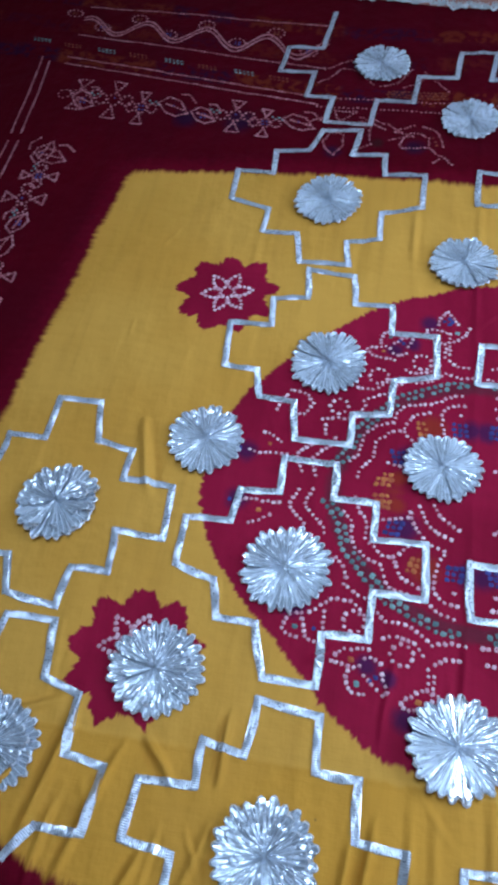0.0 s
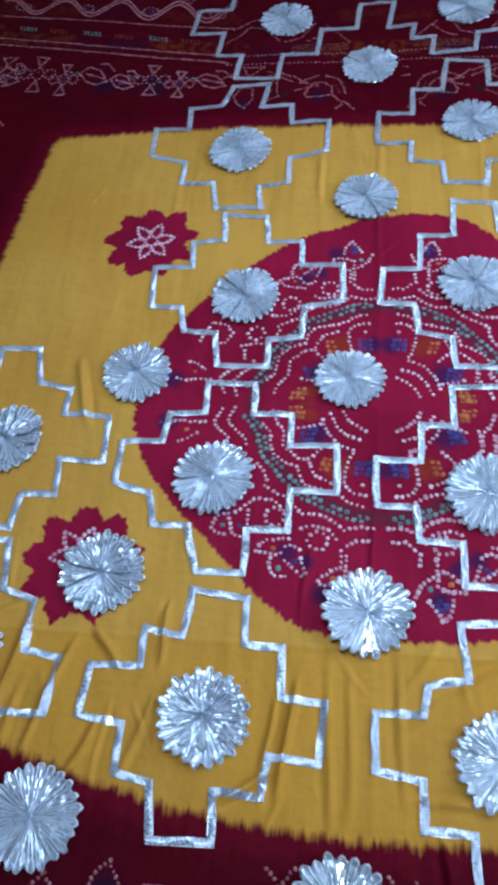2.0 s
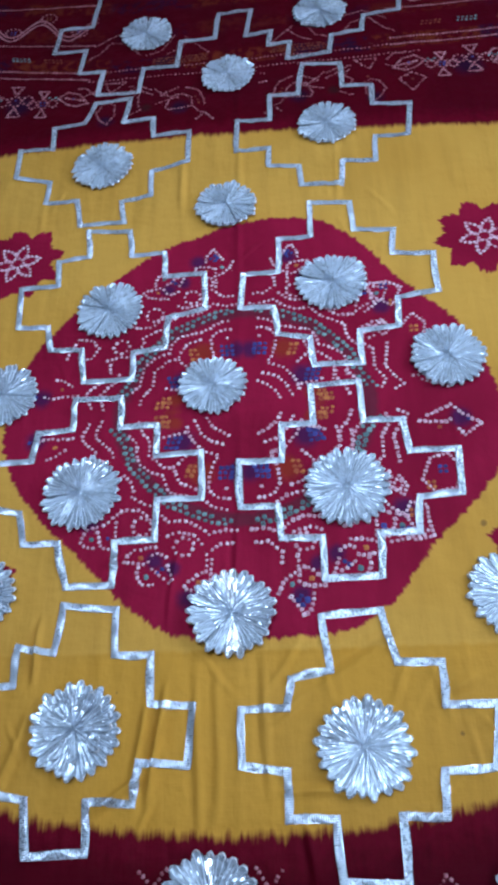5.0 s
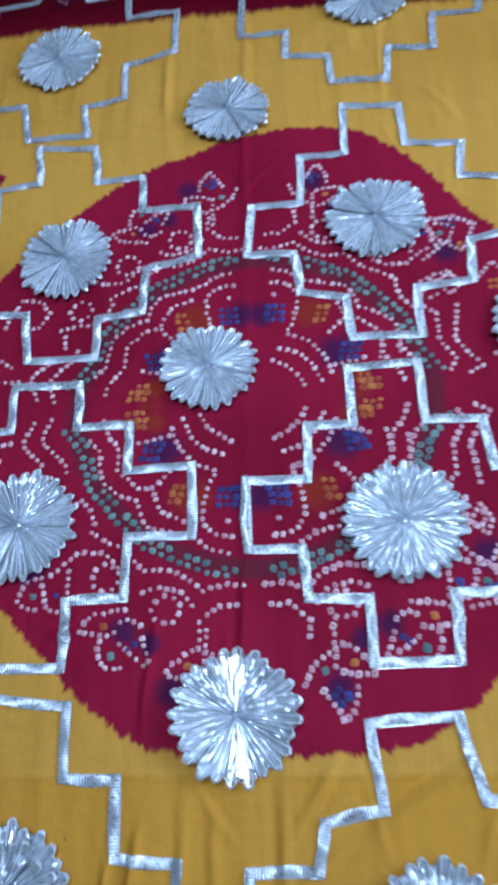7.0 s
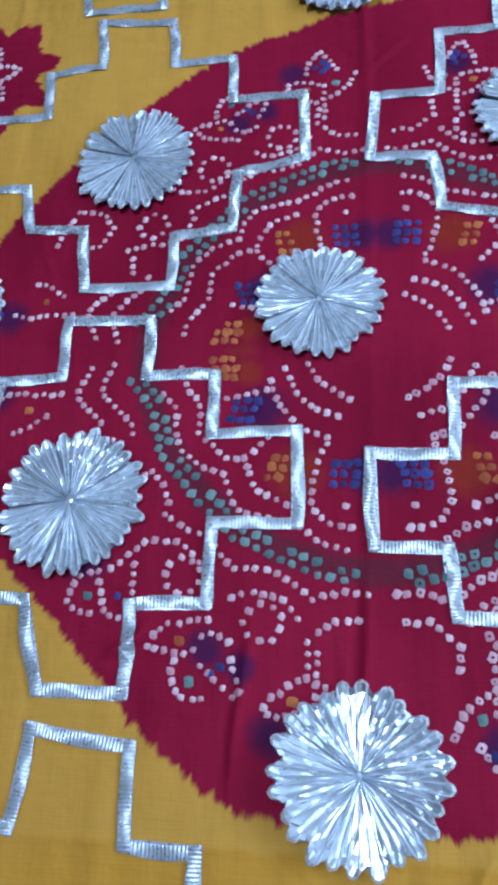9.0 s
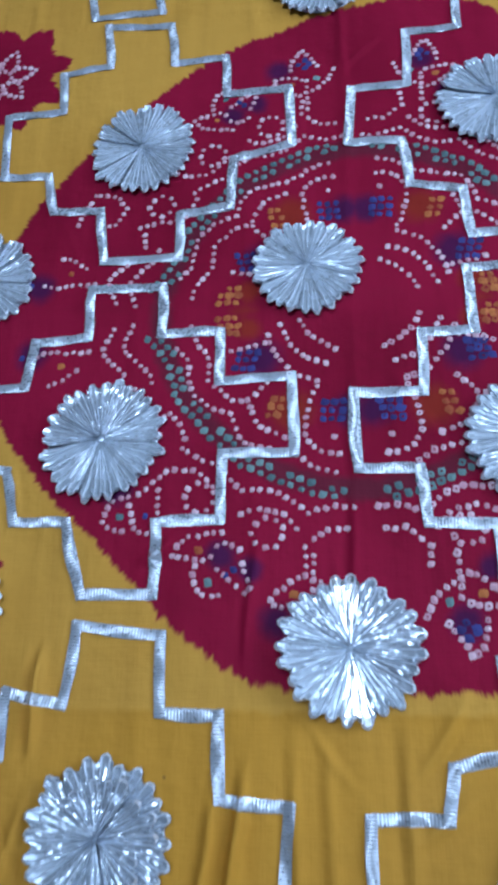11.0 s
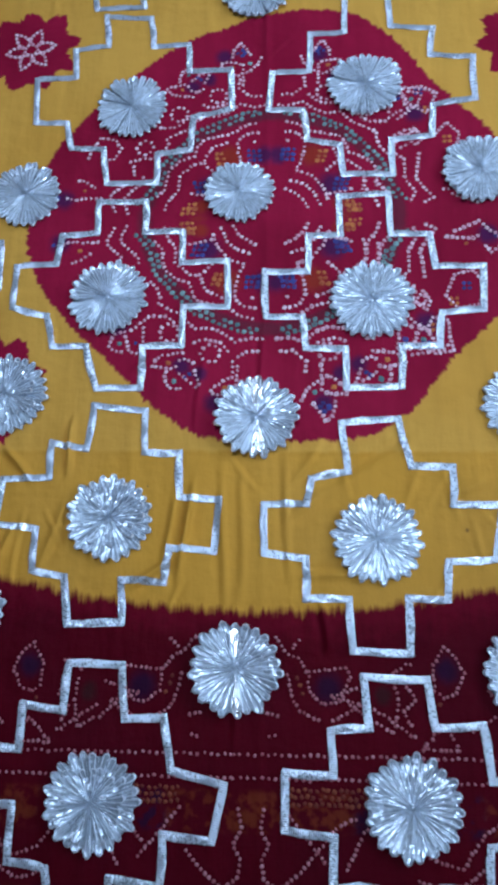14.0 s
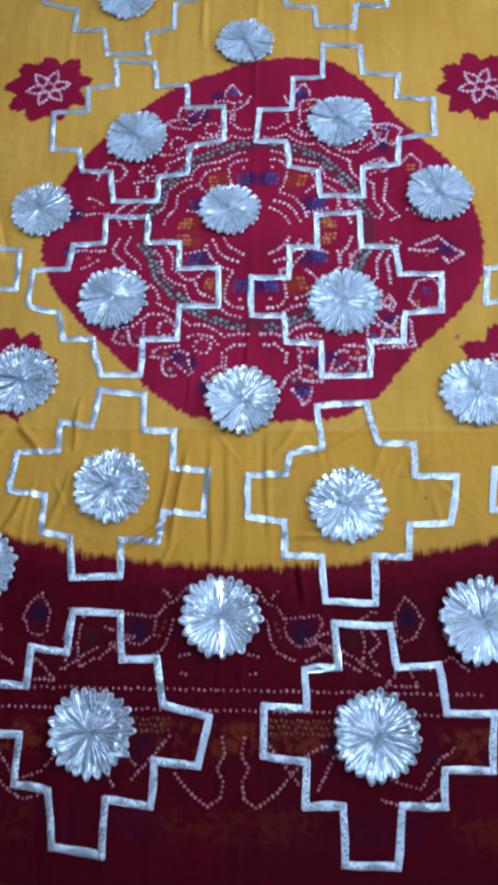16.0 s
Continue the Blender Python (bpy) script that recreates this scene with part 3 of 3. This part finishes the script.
def rosette(x, y, radius, count, turn, crest=0.0, double=False, shiny=False, label="flat rosette of pleated silver ribbon"):
    r = random.Random(int(x * 9000) * 31 + int(y * 9000))
    ob = new("rosette", BACK)
    ob.parent = textile
    tagged(ob, label)
    ob.matrix_basis = Matrix.Translation((x, y, height(x, y) + 0.0006)) @ Euler((r.uniform(-0.03, 0.03), r.uniform(-0.03, 0.03), turn)).to_matrix().to_4x4() @ Matrix.Scale(radius, 4)
    sector, reach = r.uniform(-0.9, 0.6), r.uniform(-0.1, 0.45)
    for n in range(count):
        ang = math.tau * (n + r.uniform(-0.16, 0.16)) / count
        facing = ang + turn
        crimped = shiny and math.cos(facing - sector) > reach
        flat = crest and abs(math.sin(facing)) < 0.24
        petal = new("petal", r.choice(CREST_PETALS if flat else PETALS[count, crimped]))
        petal.parent = ob
        out = r.uniform(0.93, 1.04)
        fold = 0.0 if flat else math.copysign(crest, math.sin(facing))
        sway = 0.3 if flat else 3.0 if crimped else 0.7
        petal.matrix_basis = Matrix.Translation((0, 0, 0.006 * (n % 2) )) @ Matrix.Rotation(-turn, 4, "Z") @ Matrix.Rotation(fold, 4, "Y") @ Matrix.Rotation(turn + ang, 4, "Z") @ Matrix.Rotation(r.uniform(-0.02, 0.015) * min(2.0, sway), 4, "X") @ Matrix.Rotation(r.uniform(-0.028, 0.028) * sway, 4, "Y") @ Matrix.Diagonal((r.uniform(0.96, 1.12), out, r.uniform(0.8, 1.25), 1))
    if double:
        for n in range(count - 6):
            out = r.uniform(0.62, 0.84)
            ang = math.tau * (n + r.uniform(-0.25, 0.25)) / (count - 6)
            crimped = math.cos(ang + turn - sector) > reach - 0.3
            if not crimped and n % 2:
                continue
            petal = new("upper_petal", r.choice(PETALS[count, crimped]))
            petal.parent = ob
            petal.matrix_basis = Matrix.Translation((0, 0, 0.05)) @ Matrix.Rotation(ang, 4, "Z") @ Matrix.Rotation(r.uniform(-0.02, 0.12), 4, "X") @ Matrix.Rotation(r.uniform(-1, 1) * (0.2 if crimped else 0.05), 4, "Y") @ Matrix.Diagonal((1.3 * out, out, r.uniform(0.9, 1.5), 1))
    return ob


SHINY = {(-0.147, -0.081), (-0.006, -0.200), (-0.020, -0.413), (-0.236, 0.033), (-0.252, -0.371), (0.116, -0.512), (0.213, -0.414), (0.096, -0.308)}
FLAT, FULL = "flat rosette of pleated silver ribbon", "double rosette of crimped silver ribbon with sparkling tips"
for x, y, mm, count, turn, double in (
        (-0.137, 0.133, 38, 30, 0.1, False), (0.098, 0.149, 39, 30, 0.3, False), (-0.147, -0.081, 39, 28, 0.7, False), (0.098, -0.088, 39.5, 28, 0.2, False),
        (-0.131, -0.290, 38.5, 24, 0.5, True), (0.096, -0.308, 39, 24, 0.9, False), (-0.130, -0.514, 39, 24, 0.0, True), (0.116, -0.512, 39, 22, 0.4, False),
        (-0.163, 0.352, 38, 28, 0.2, False), (0.106, 0.394, 37, 26, 0.6, False), (-0.124, 0.605, 36, 28, 0.1, False), (0.109, 0.618, 37, 28, 0.8, False),
        (-0.354, -0.047, 39, 22, 0.3, True), (-0.345, -0.250, 40, 24, 0.1, True), (-0.014, 0.273, 37, 26, 0.5, False), (-0.026, 0.030, 35, 26, 0.9, False),
        (-0.006, -0.200, 38.5, 24, 0.2, False), (-0.020, -0.413, 39, 22, 0.6, False), (-0.236, 0.033, 36.5, 24, 0.3, False), (0.204, 0.047, 38, 26, 0.7, False),
        (-0.234, -0.177, 39, 26, 0.0, True), (0.227, -0.191, 39, 26, 0.4, False), (0.213, -0.414, 40, 24, 0.8, False), (-0.014, 0.505, 36, 26, 0.2, False),
        (-0.252, -0.371, 40, 24, 0.5, False), (0.345, -0.068, 38, 26, 0.1, False), (0.338, -0.292, 38, 24, 0.3, False)):
    rosette(x, y, mm * 0.001, count, turn, 0.14 if (x, y) in ((-0.006, -0.200), (-0.020, -0.413)) else 0.0, double, double or (x, y) in SHINY, FULL if double else FLAT)


# ---- tied dots ----
class Knots:
    """Gathers tied dots of one colour into one mesh."""

    def __init__(self):
        self.verts, self.faces = [], []

    def add(self, x, y, r, turn, hollow):
        sides, base = 8, len(self.verts)
        for n in range(sides):
            a = turn + n * math.tau / sides
            q = r * (1.0 + 0.09 * math.cos(4 * (a - turn)) + 0.10 * math.sin(a * 2 + x * 9000) + 0.06 * math.sin(a * 3 + y * 7000))
            px, py = x + q * math.cos(a), y + q * math.sin(a)
            self.verts.append((px, py, height(px, py) + 0.00035))
        if hollow:
            for n in range(sides):
                a = turn + n * math.tau / sides
                px, py = x + 0.28 * r * math.cos(a), y + 0.28 * r * math.sin(a)
                self.verts.append((px, py, height(px, py) + 0.00075))
            self.faces += [(base + n, base + (n + 1) % sides, base + sides + (n + 1) % sides, base + sides + n) for n in range(sides)]
        else:
            self.verts.append((x, y, height(x, y) + 0.0010))
            self.faces += [(base + n, base + (n + 1) % sides, base + sides) for n in range(sides)]


def parse(text):
    return [tuple(float(q) for q in p.split(",")) for p in text.split()]


def stations(text, pitch):
    """Places every pitch millimetres along a line of points in millimetres."""
    pts, out, carry = parse(text), [], 0.0
    for (ax, ay), (bx, by) in zip(pts, pts[1:]):
        length = math.hypot(bx - ax, by - ay)
        while carry <= length:
            out.append((ax + (bx - ax) * carry / length, ay + (by - ay) * carry / length))
            carry += pitch
        carry -= length
    return out


def ring_of(cx, cy, r, n, squash=1.0):
    return [(cx + r * math.cos(a * math.tau / n), cy + r * squash * math.sin(a * math.tau / n)) for a in range(n)]


def cluster(cx, cy, cols, rows, pitch, slope):
    return [(cx + (i - (cols - 1) / 2) * pitch + slope * (j - (rows - 1) / 2) * pitch, cy + (j - (rows - 1) / 2) * pitch) for i in range(cols) for j in range(rows)]


# one quarter of the medallion's drawing, millimetres from the two folds; the tie-dyer folded the cloth in four
QUARTER = {"white": [], "green": [], "blue": [], "orange": []}
for text in ("31,19 27,27 20,34 6,42", "43,22 35,38 28,45 13,50", "50,28 46,41 35,54 20,61", "72,38 50,33", "21,64 25,70 28,84 28,95 25,100 18,105 6,106", "50,60 62,72 55,88 39,95",
             "98,20 93,32 86,40 85,58 70,71 62,72", "106,35 99,43 95,65 85,74 71,80 68,91 62,99 32,106 23,114 8,117", "108,78 101,85 98,95 99,101 76,113 64,127 50,126 39,130 27,140 13,136 2,137",
             "123,127 117,123 108,114 91,114 75,128", "64,140 57,137 41,140 31,151", "24,155 17,149 2,149", "29,159 28,170"):
    QUARTER["white"] += stations(text, 5.1)
for text in ("112,125 111,150", "129,129 139,131 143,143 139,147 130,149", "128,134 124,149 115,151"):
    QUARTER["white"] += stations(text, 4.6)
# two posies that sit apart by a little more on the east half
POSY = {"white": [], "orange": [(87, 160)], "blue": [(68, 171), (72, 174)], "green": [(81, 178)]}
for text in ("102,162 99,156 91,152 74,150", "77,158 71,156 62,162", "98,164 85,166 77,163", "89,169 90,174 86,184 81,186 72,184", "77,171 65,180", "63,168 58,182 61,184"):
    POSY["white"] += stations(text, 4.6)
TULIP = {"white": [], "orange": [(62, 185)], "blue": [(53, 199), (50, 203), (57, 203), (53, 207)], "green": [(45, 189)]}
for text in ("34,196 36,189 45,180 57,174 70,182 75,189 71,192 57,190 52,187 51,162", "44,200 56,217 63,205 63,198"):
    TULIP["white"] += stations(text, 4.6)
# the east half was tied a little differently from the west half
SIDE = {-1: [], 1: []}
for text in ("134,17 140,33 121,52 120,59", "146,19 152,31 152,37 135,53", "195,36 187,33 176,35 159,34", "185,56 179,55 166,45", "135,76 127,78 110,80", "131,70 130,59", "178,82 168,105 152,103 145,92 152,79 162,80"):
    SIDE[-1] += stations(text, 4.9)
for text in ("117,77 124,70 124,49 134,33 128,23", "138,76 135,48 150,27 141,22", "85,47 82,34", "97,51 97,37", "112,83 126,103 137,105 137,95", "123,155 153,149 156,144",
             "120,116 129,125 140,132", "160,36 184,38 192,34", "168,30 190,20 206,35 216,41 199,54 193,43"):
    SIDE[1] += stations(text, 4.9)
QUARTER["white"] += ring_of(88, 130, 8.5, 9) + ring_of(49, 151, 8.5, 9) + ring_of(121, 92, 8, 8) + [(12, 95)]
for n, (gx, gy) in enumerate(stations("122,26 108,43 102,67 83,89 62,110 46,117 22,127 5,131", 6.2)):
    QUARTER["green"] += [(gx + 2.6, gy + 1.5)] + ([(gx - 2.6, gy - 2.2)] if n % 4 else [])
QUARTER["green"] += [(133, 140)]
QUARTER["blue"] += cluster(12, 79, 3, 3, 5.4, 0.15) + cluster(63, 44, 3, 3, 5.2, 0.3) + [(118, 140), (205, 36)]
QUARTER["orange"] += cluster(45, 76, 2, 3, 5.4, 0.3) + cluster(75, 2, 3, 2, 5.2, 0.2) + cluster(71, 23, 2, 2, 4.8, 0.2) + [(178, 43)]

# one half of a border's drawing, millimetres along it and from the middle fold
BORDER = {"white": [], "green": [], "blue": [], "orange": []}
for text in ("60,427 89,424 93,429 84,450 70,452 60,443 59,435 60,427", "33,401 41,412 50,416 58,427", "52,403 46,410", "43,430 47,449 52,457 70,466", "92,452 98,455 108,465", "111,455 140,475 144,473",
             "136,438 143,447 133,457 140,468", "126,428 138,420 142,424", "167,407 157,423 158,441 165,446", "167,407 177,417 182,427 175,441 165,446", "27,459 37,461", "29,477 35,475",
             "200,440 214,418 232,440 214,452 200,440", "186,470 205,458 222,472", "41,530 72,565", "87,569 101,542 125,533",
             "132,536 150,560 172,566 190,542 204,533", "140,575 165,582 196,560", "66,556 80,540 96,533",
             "127,435 129,452 125,473 110,463", "105,437 76,446 101,452 75,466", "174,484 165,465 146,484 174,484"):
    BORDER["white"] += stations(text, 4.1)
for v in (490, 507):
    BORDER["white"] += stations(f"1,{v} 232,{v}", 5.4)
for n in range(16):
    for row in range(3):
        BORDER["orange"] += [(42 + n * 4.6 + 2.3 * (row % 2), 514 + 5 * row + (n * 7 % 3) * 0.6)]
BORDER["orange"] += [(161, 450), (50, 432), (52, 438), (55, 444), (215, 438)]
# star in the corner spots
STAR = ring_of(0, 0, 7.0, 9)
for p in range(6):
    a = p * math.tau / 6 + 0.2
    for q, w in ((10.5, -0.50), (14.5, -0.43), (18.5, -0.28), (22.5, -0.13), (26, 0.0), (22.5, 0.13), (18.5, 0.28), (14.5, 0.43), (10.5, 0.50)):
        STAR.append((q * math.cos(a + w), q * math.sin(a + w)))

SIZE = {"white": 1.74, "green": 2.25, "blue": 2.25, "orange": 2.2}
gathered = {(area, c): Knots() for area in ("medallion", "border", "spot") for c in ("white", "pale", "green", "blue", "orange")}
rng = random.Random(3)
for sx in (-1, 1):
    for sy in (-1, 1):
        for colour, dots in QUARTER.items():
            drawn = dots + (SIDE[sx] if colour == "white" else [])
            drawn = drawn + [(q + (14 if sx > 0 else 0), w) for q, w in POSY[colour]] + [(q - (9 if sx > 0 else 27), w) for q, w in TULIP[colour]]
            for du, dv in drawn:
                x = 0.001 * sx * (du + rng.gauss(0, 0.35)) + (0.009 if sx > 0 else 0.0)
                y = (FOLD_Y if sy < 0 else -0.007) + 0.001 * sy * (dv + rng.gauss(0, 0.35))
                gathered["medallion", colour].add(x, y, 0.001 * SIZE[colour] * rng.uniform(0.8, 1.22) * (1.15 if sx > 0 and sy < 0 else 1.0), rng.uniform(0.2, 1.1), sx > 0 and sy < 0 and rng.random() < 0.4)
# flowers tied on the east half alone, millimetres from the medallion's middle
for text in ("165,-83 174,-62 191,-58 201,-75 194,-93 175,-96 165,-83", "146,-117 152,-105 166,-108 166,-123 169,-138 150,-141", "137,-89 145,-78 151,-88 147,-98 137,-89", "132,145 140,127 157,115 168,139 153,147 132,145", "165,91 175,103 187,90 182,71", "135,89 145,97 154,88 145,79 135,89"):
    for du, dv in stations(text, 4.4):
        gathered["medallion", "white"].add(0.001 * du, 0.001 * dv, 0.0017 * rng.uniform(0.85, 1.2), rng.uniform(0.2, 1.1), False)
for colour, dots in (("blue", ((184, -74), (128, 136), (150, 141), (145, -132))), ("orange", ((172, -89), (154, -115), (158, 119), (175, 84)))):
    for du, dv in dots:
        for n in range(4):
            gathered["medallion", colour].add(0.001 * (du + 5 * (n % 2) - 2.5), 0.001 * (dv + 5 * (n // 2) - 2.5), 0.0021, rng.uniform(0.2, 1.1), False)
for colour, dots in BORDER.items():
    for mirror in (-1, 1):
        for du, dv in dots:
            along = mirror * du + rng.gauss(0, 0.4)
            away = dv + rng.gauss(0, 0.4)
            kind = "pale" if colour == "white" else colour
            size = 0.00084 * SIZE[colour] * rng.uniform(0.8, 1.15)
            gathered["border", kind].add(0.001 * along - 0.021, FOLD_Y - 0.001 * away, size, rng.uniform(0, 1), False)
            if along > -200:
                gathered["border", kind].add(0.001 * along, FOLD_Y + 0.001 * away * 1.03, size, rng.uniform(0, 1), False)

# a lobed leaf either side of the near border's middle
for side in (-1, 1):
    for du, dv in stations("10,529 7,543 14,554 8,564 10,577 21,584 36,573 50,558", 4.3):
        gathered["border", "pale"].add(-0.006 + 0.001 * side * (du + rng.gauss(0, 0.3)), FOLD_Y - 0.001 * dv, 0.0015 * rng.uniform(0.85, 1.15), rng.uniform(0, 1), False)

# the far west corner of the border: blossoms in a row, double lines, a vine of scallops
BLOSSOM = ring_of(0, 0, 8, 9) + ring_of(-17, 1, 7, 8) + ring_of(17, -1, 7, 8) + stations("0,10 -8,24 8,24 0,10", 4) + stations("0,-10 -9,-25 9,-25 0,-10", 4)
LEAF = stations("-20,-6 -8,10 8,14 20,4 8,-8 -6,-12 -20,-6", 4) + stations("-14,-2 12,4", 4) + stations("-26,12 -16,22 -4,20", 4)
CORNER = {"pale": [], "blue": [], "green": [], "orange": []}
for n, u in enumerate((214, 292, 372, 450)):
    CORNER["pale"] += [(u + px, 468 + py) for px, py in (BLOSSOM if n % 2 else LEAF)]
    CORNER["pale"] += [(u + 40 + px * 0.8, 462 + py * 0.9) for px, py in (LEAF if n % 2 else BLOSSOM)]
    CORNER["blue"] += cluster(u + 40, 462, 2, 2, 5, 0.2) + [(u, 470)]
    CORNER["green"] += [(u + 20 + 4 * q, 470 + 3 * (q % 2)) for q in range(4)]
for v in (507, 520, 580, 672):
    CORNER["pale"] += stations(f"196,{v} 540,{v}", 4.2)
for k in range(200):
    u = 196 + k * 1.72
    for off, amp in ((0, 20), (9, 20)):
        CORNER["pale"] += [(u, 612 + off + amp * math.sin((u - 256) * math.tau / 84))]
for k in range(4):
    u = 220 + 96 * k
    CORNER["pale"] += ring_of(u, 612, 11, 11) + ring_of(u + 48, 646, 11, 11)
    CORNER["orange"] += cluster(u + 30, 545, 5, 2, 5.5, 0.3) + cluster(u + 48, 646, 2, 2, 5, 0)
    CORNER["green"] += cluster(u + 76, 546, 5, 2, 5.5, 0.3)
    CORNER["blue"] += cluster(u, 612, 2, 2, 5, 0)
for kind, dots in CORNER.items():
    for du, dv in dots:
        size = 0.00178 * rng.uniform(0.8, 1.2)
        fan = 0.19 * (du - 190) * min(1.0, max(0.0, (dv - 400) / 110)) * (1.0 - 0.55 * min(1.0, max(0.0, (dv - 545) / 130)))
        gathered["border", kind].add(-0.001 * du, FOLD_Y + 0.001 * (dv + fan) * 1.0, size, rng.uniform(0, 1), False)
        gathered["border", kind].add(-0.001 * (dv + 42), 0.43 - 0.001 * (du - 190), size, rng.uniform(0, 1), False)
        gathered["border", kind].add(0.001 * du, FOLD_Y + 0.00103 * dv, size, rng.uniform(0, 1), False)
for du, dv in stations("550,440 553,520 560,590", 4.2) + stations("563,440 566,520 572,598", 4.2) + [(497 + 1.2 * px, 520 + 1.2 * py) for px, py in BLOSSOM] + [(500 + px, 400 + py) for px, py in LEAF]:
    gathered["border", "pale"].add(-0.001 * du, 0.001 * dv, 0.00178 * rng.uniform(0.8, 1.2), rng.uniform(0, 1), False)
for cx, cy in ((-0.250, 0.212), (0.262, 0.200), (-0.258, -0.160), (0.262, -0.168)):
    for dx, dy in STAR:
        gathered["spot", "white"].add(cx + 0.001 * dx, cy + 0.001 * dy, 0.0021 * rng.uniform(0.85, 1.15), rng.uniform(0, 1), False)
for (area, colour), knots in gathered.items():
    if knots.faces:
        ob = mesh_ob(f"{area}_dots", knots.verts, knots.faces, KNOTS["rust" if (area, colour) == ("border", "orange") else colour], textile, False, f"{ {'white': 'white', 'pale': 'faded pink', 'green': 'grey-green', 'blue': 'dark blue', 'orange': 'dull orange'}[colour]} tie-dyed dots")
        tagged(ob, kind="stuff")

# ---- lace on the far hem ----
verts, faces = [], []
rng = random.Random(11)
for n in range(560):
    x = CLOTH_X0 + (CLOTH_X1 - CLOTH_X0) * n / 560 + rng.uniform(-0.001, 0.001)
    y0 = cloth_edge(x) + rng.uniform(-0.006, 0.004)
    z0, r = height(x, y0) + 0.002 + rng.uniform(0, 0.002), rng.uniform(0.003, 0.0055)
    base = len(verts)
    for k in range(8):
        a = k * math.tau / 8
        for q, up in ((r, 0.0), (r * 0.55, 0.0018)):
            verts.append((x + q * math.cos(a), y0 + 0.004 + 1.5 * q * math.sin(a), z0 + up + 0.001 * math.sin(a * 2 + n)))
    faces += [(base + 2 * k, base + (2 * k + 2) % 16, base + (2 * k + 3) % 16, base + 2 * k + 1) for k in range(8)]
tagged(mesh_ob("lace_edging", verts, faces, LACE, textile, True, "pale silver-grey looped lace along the hem"), kind="stuff")
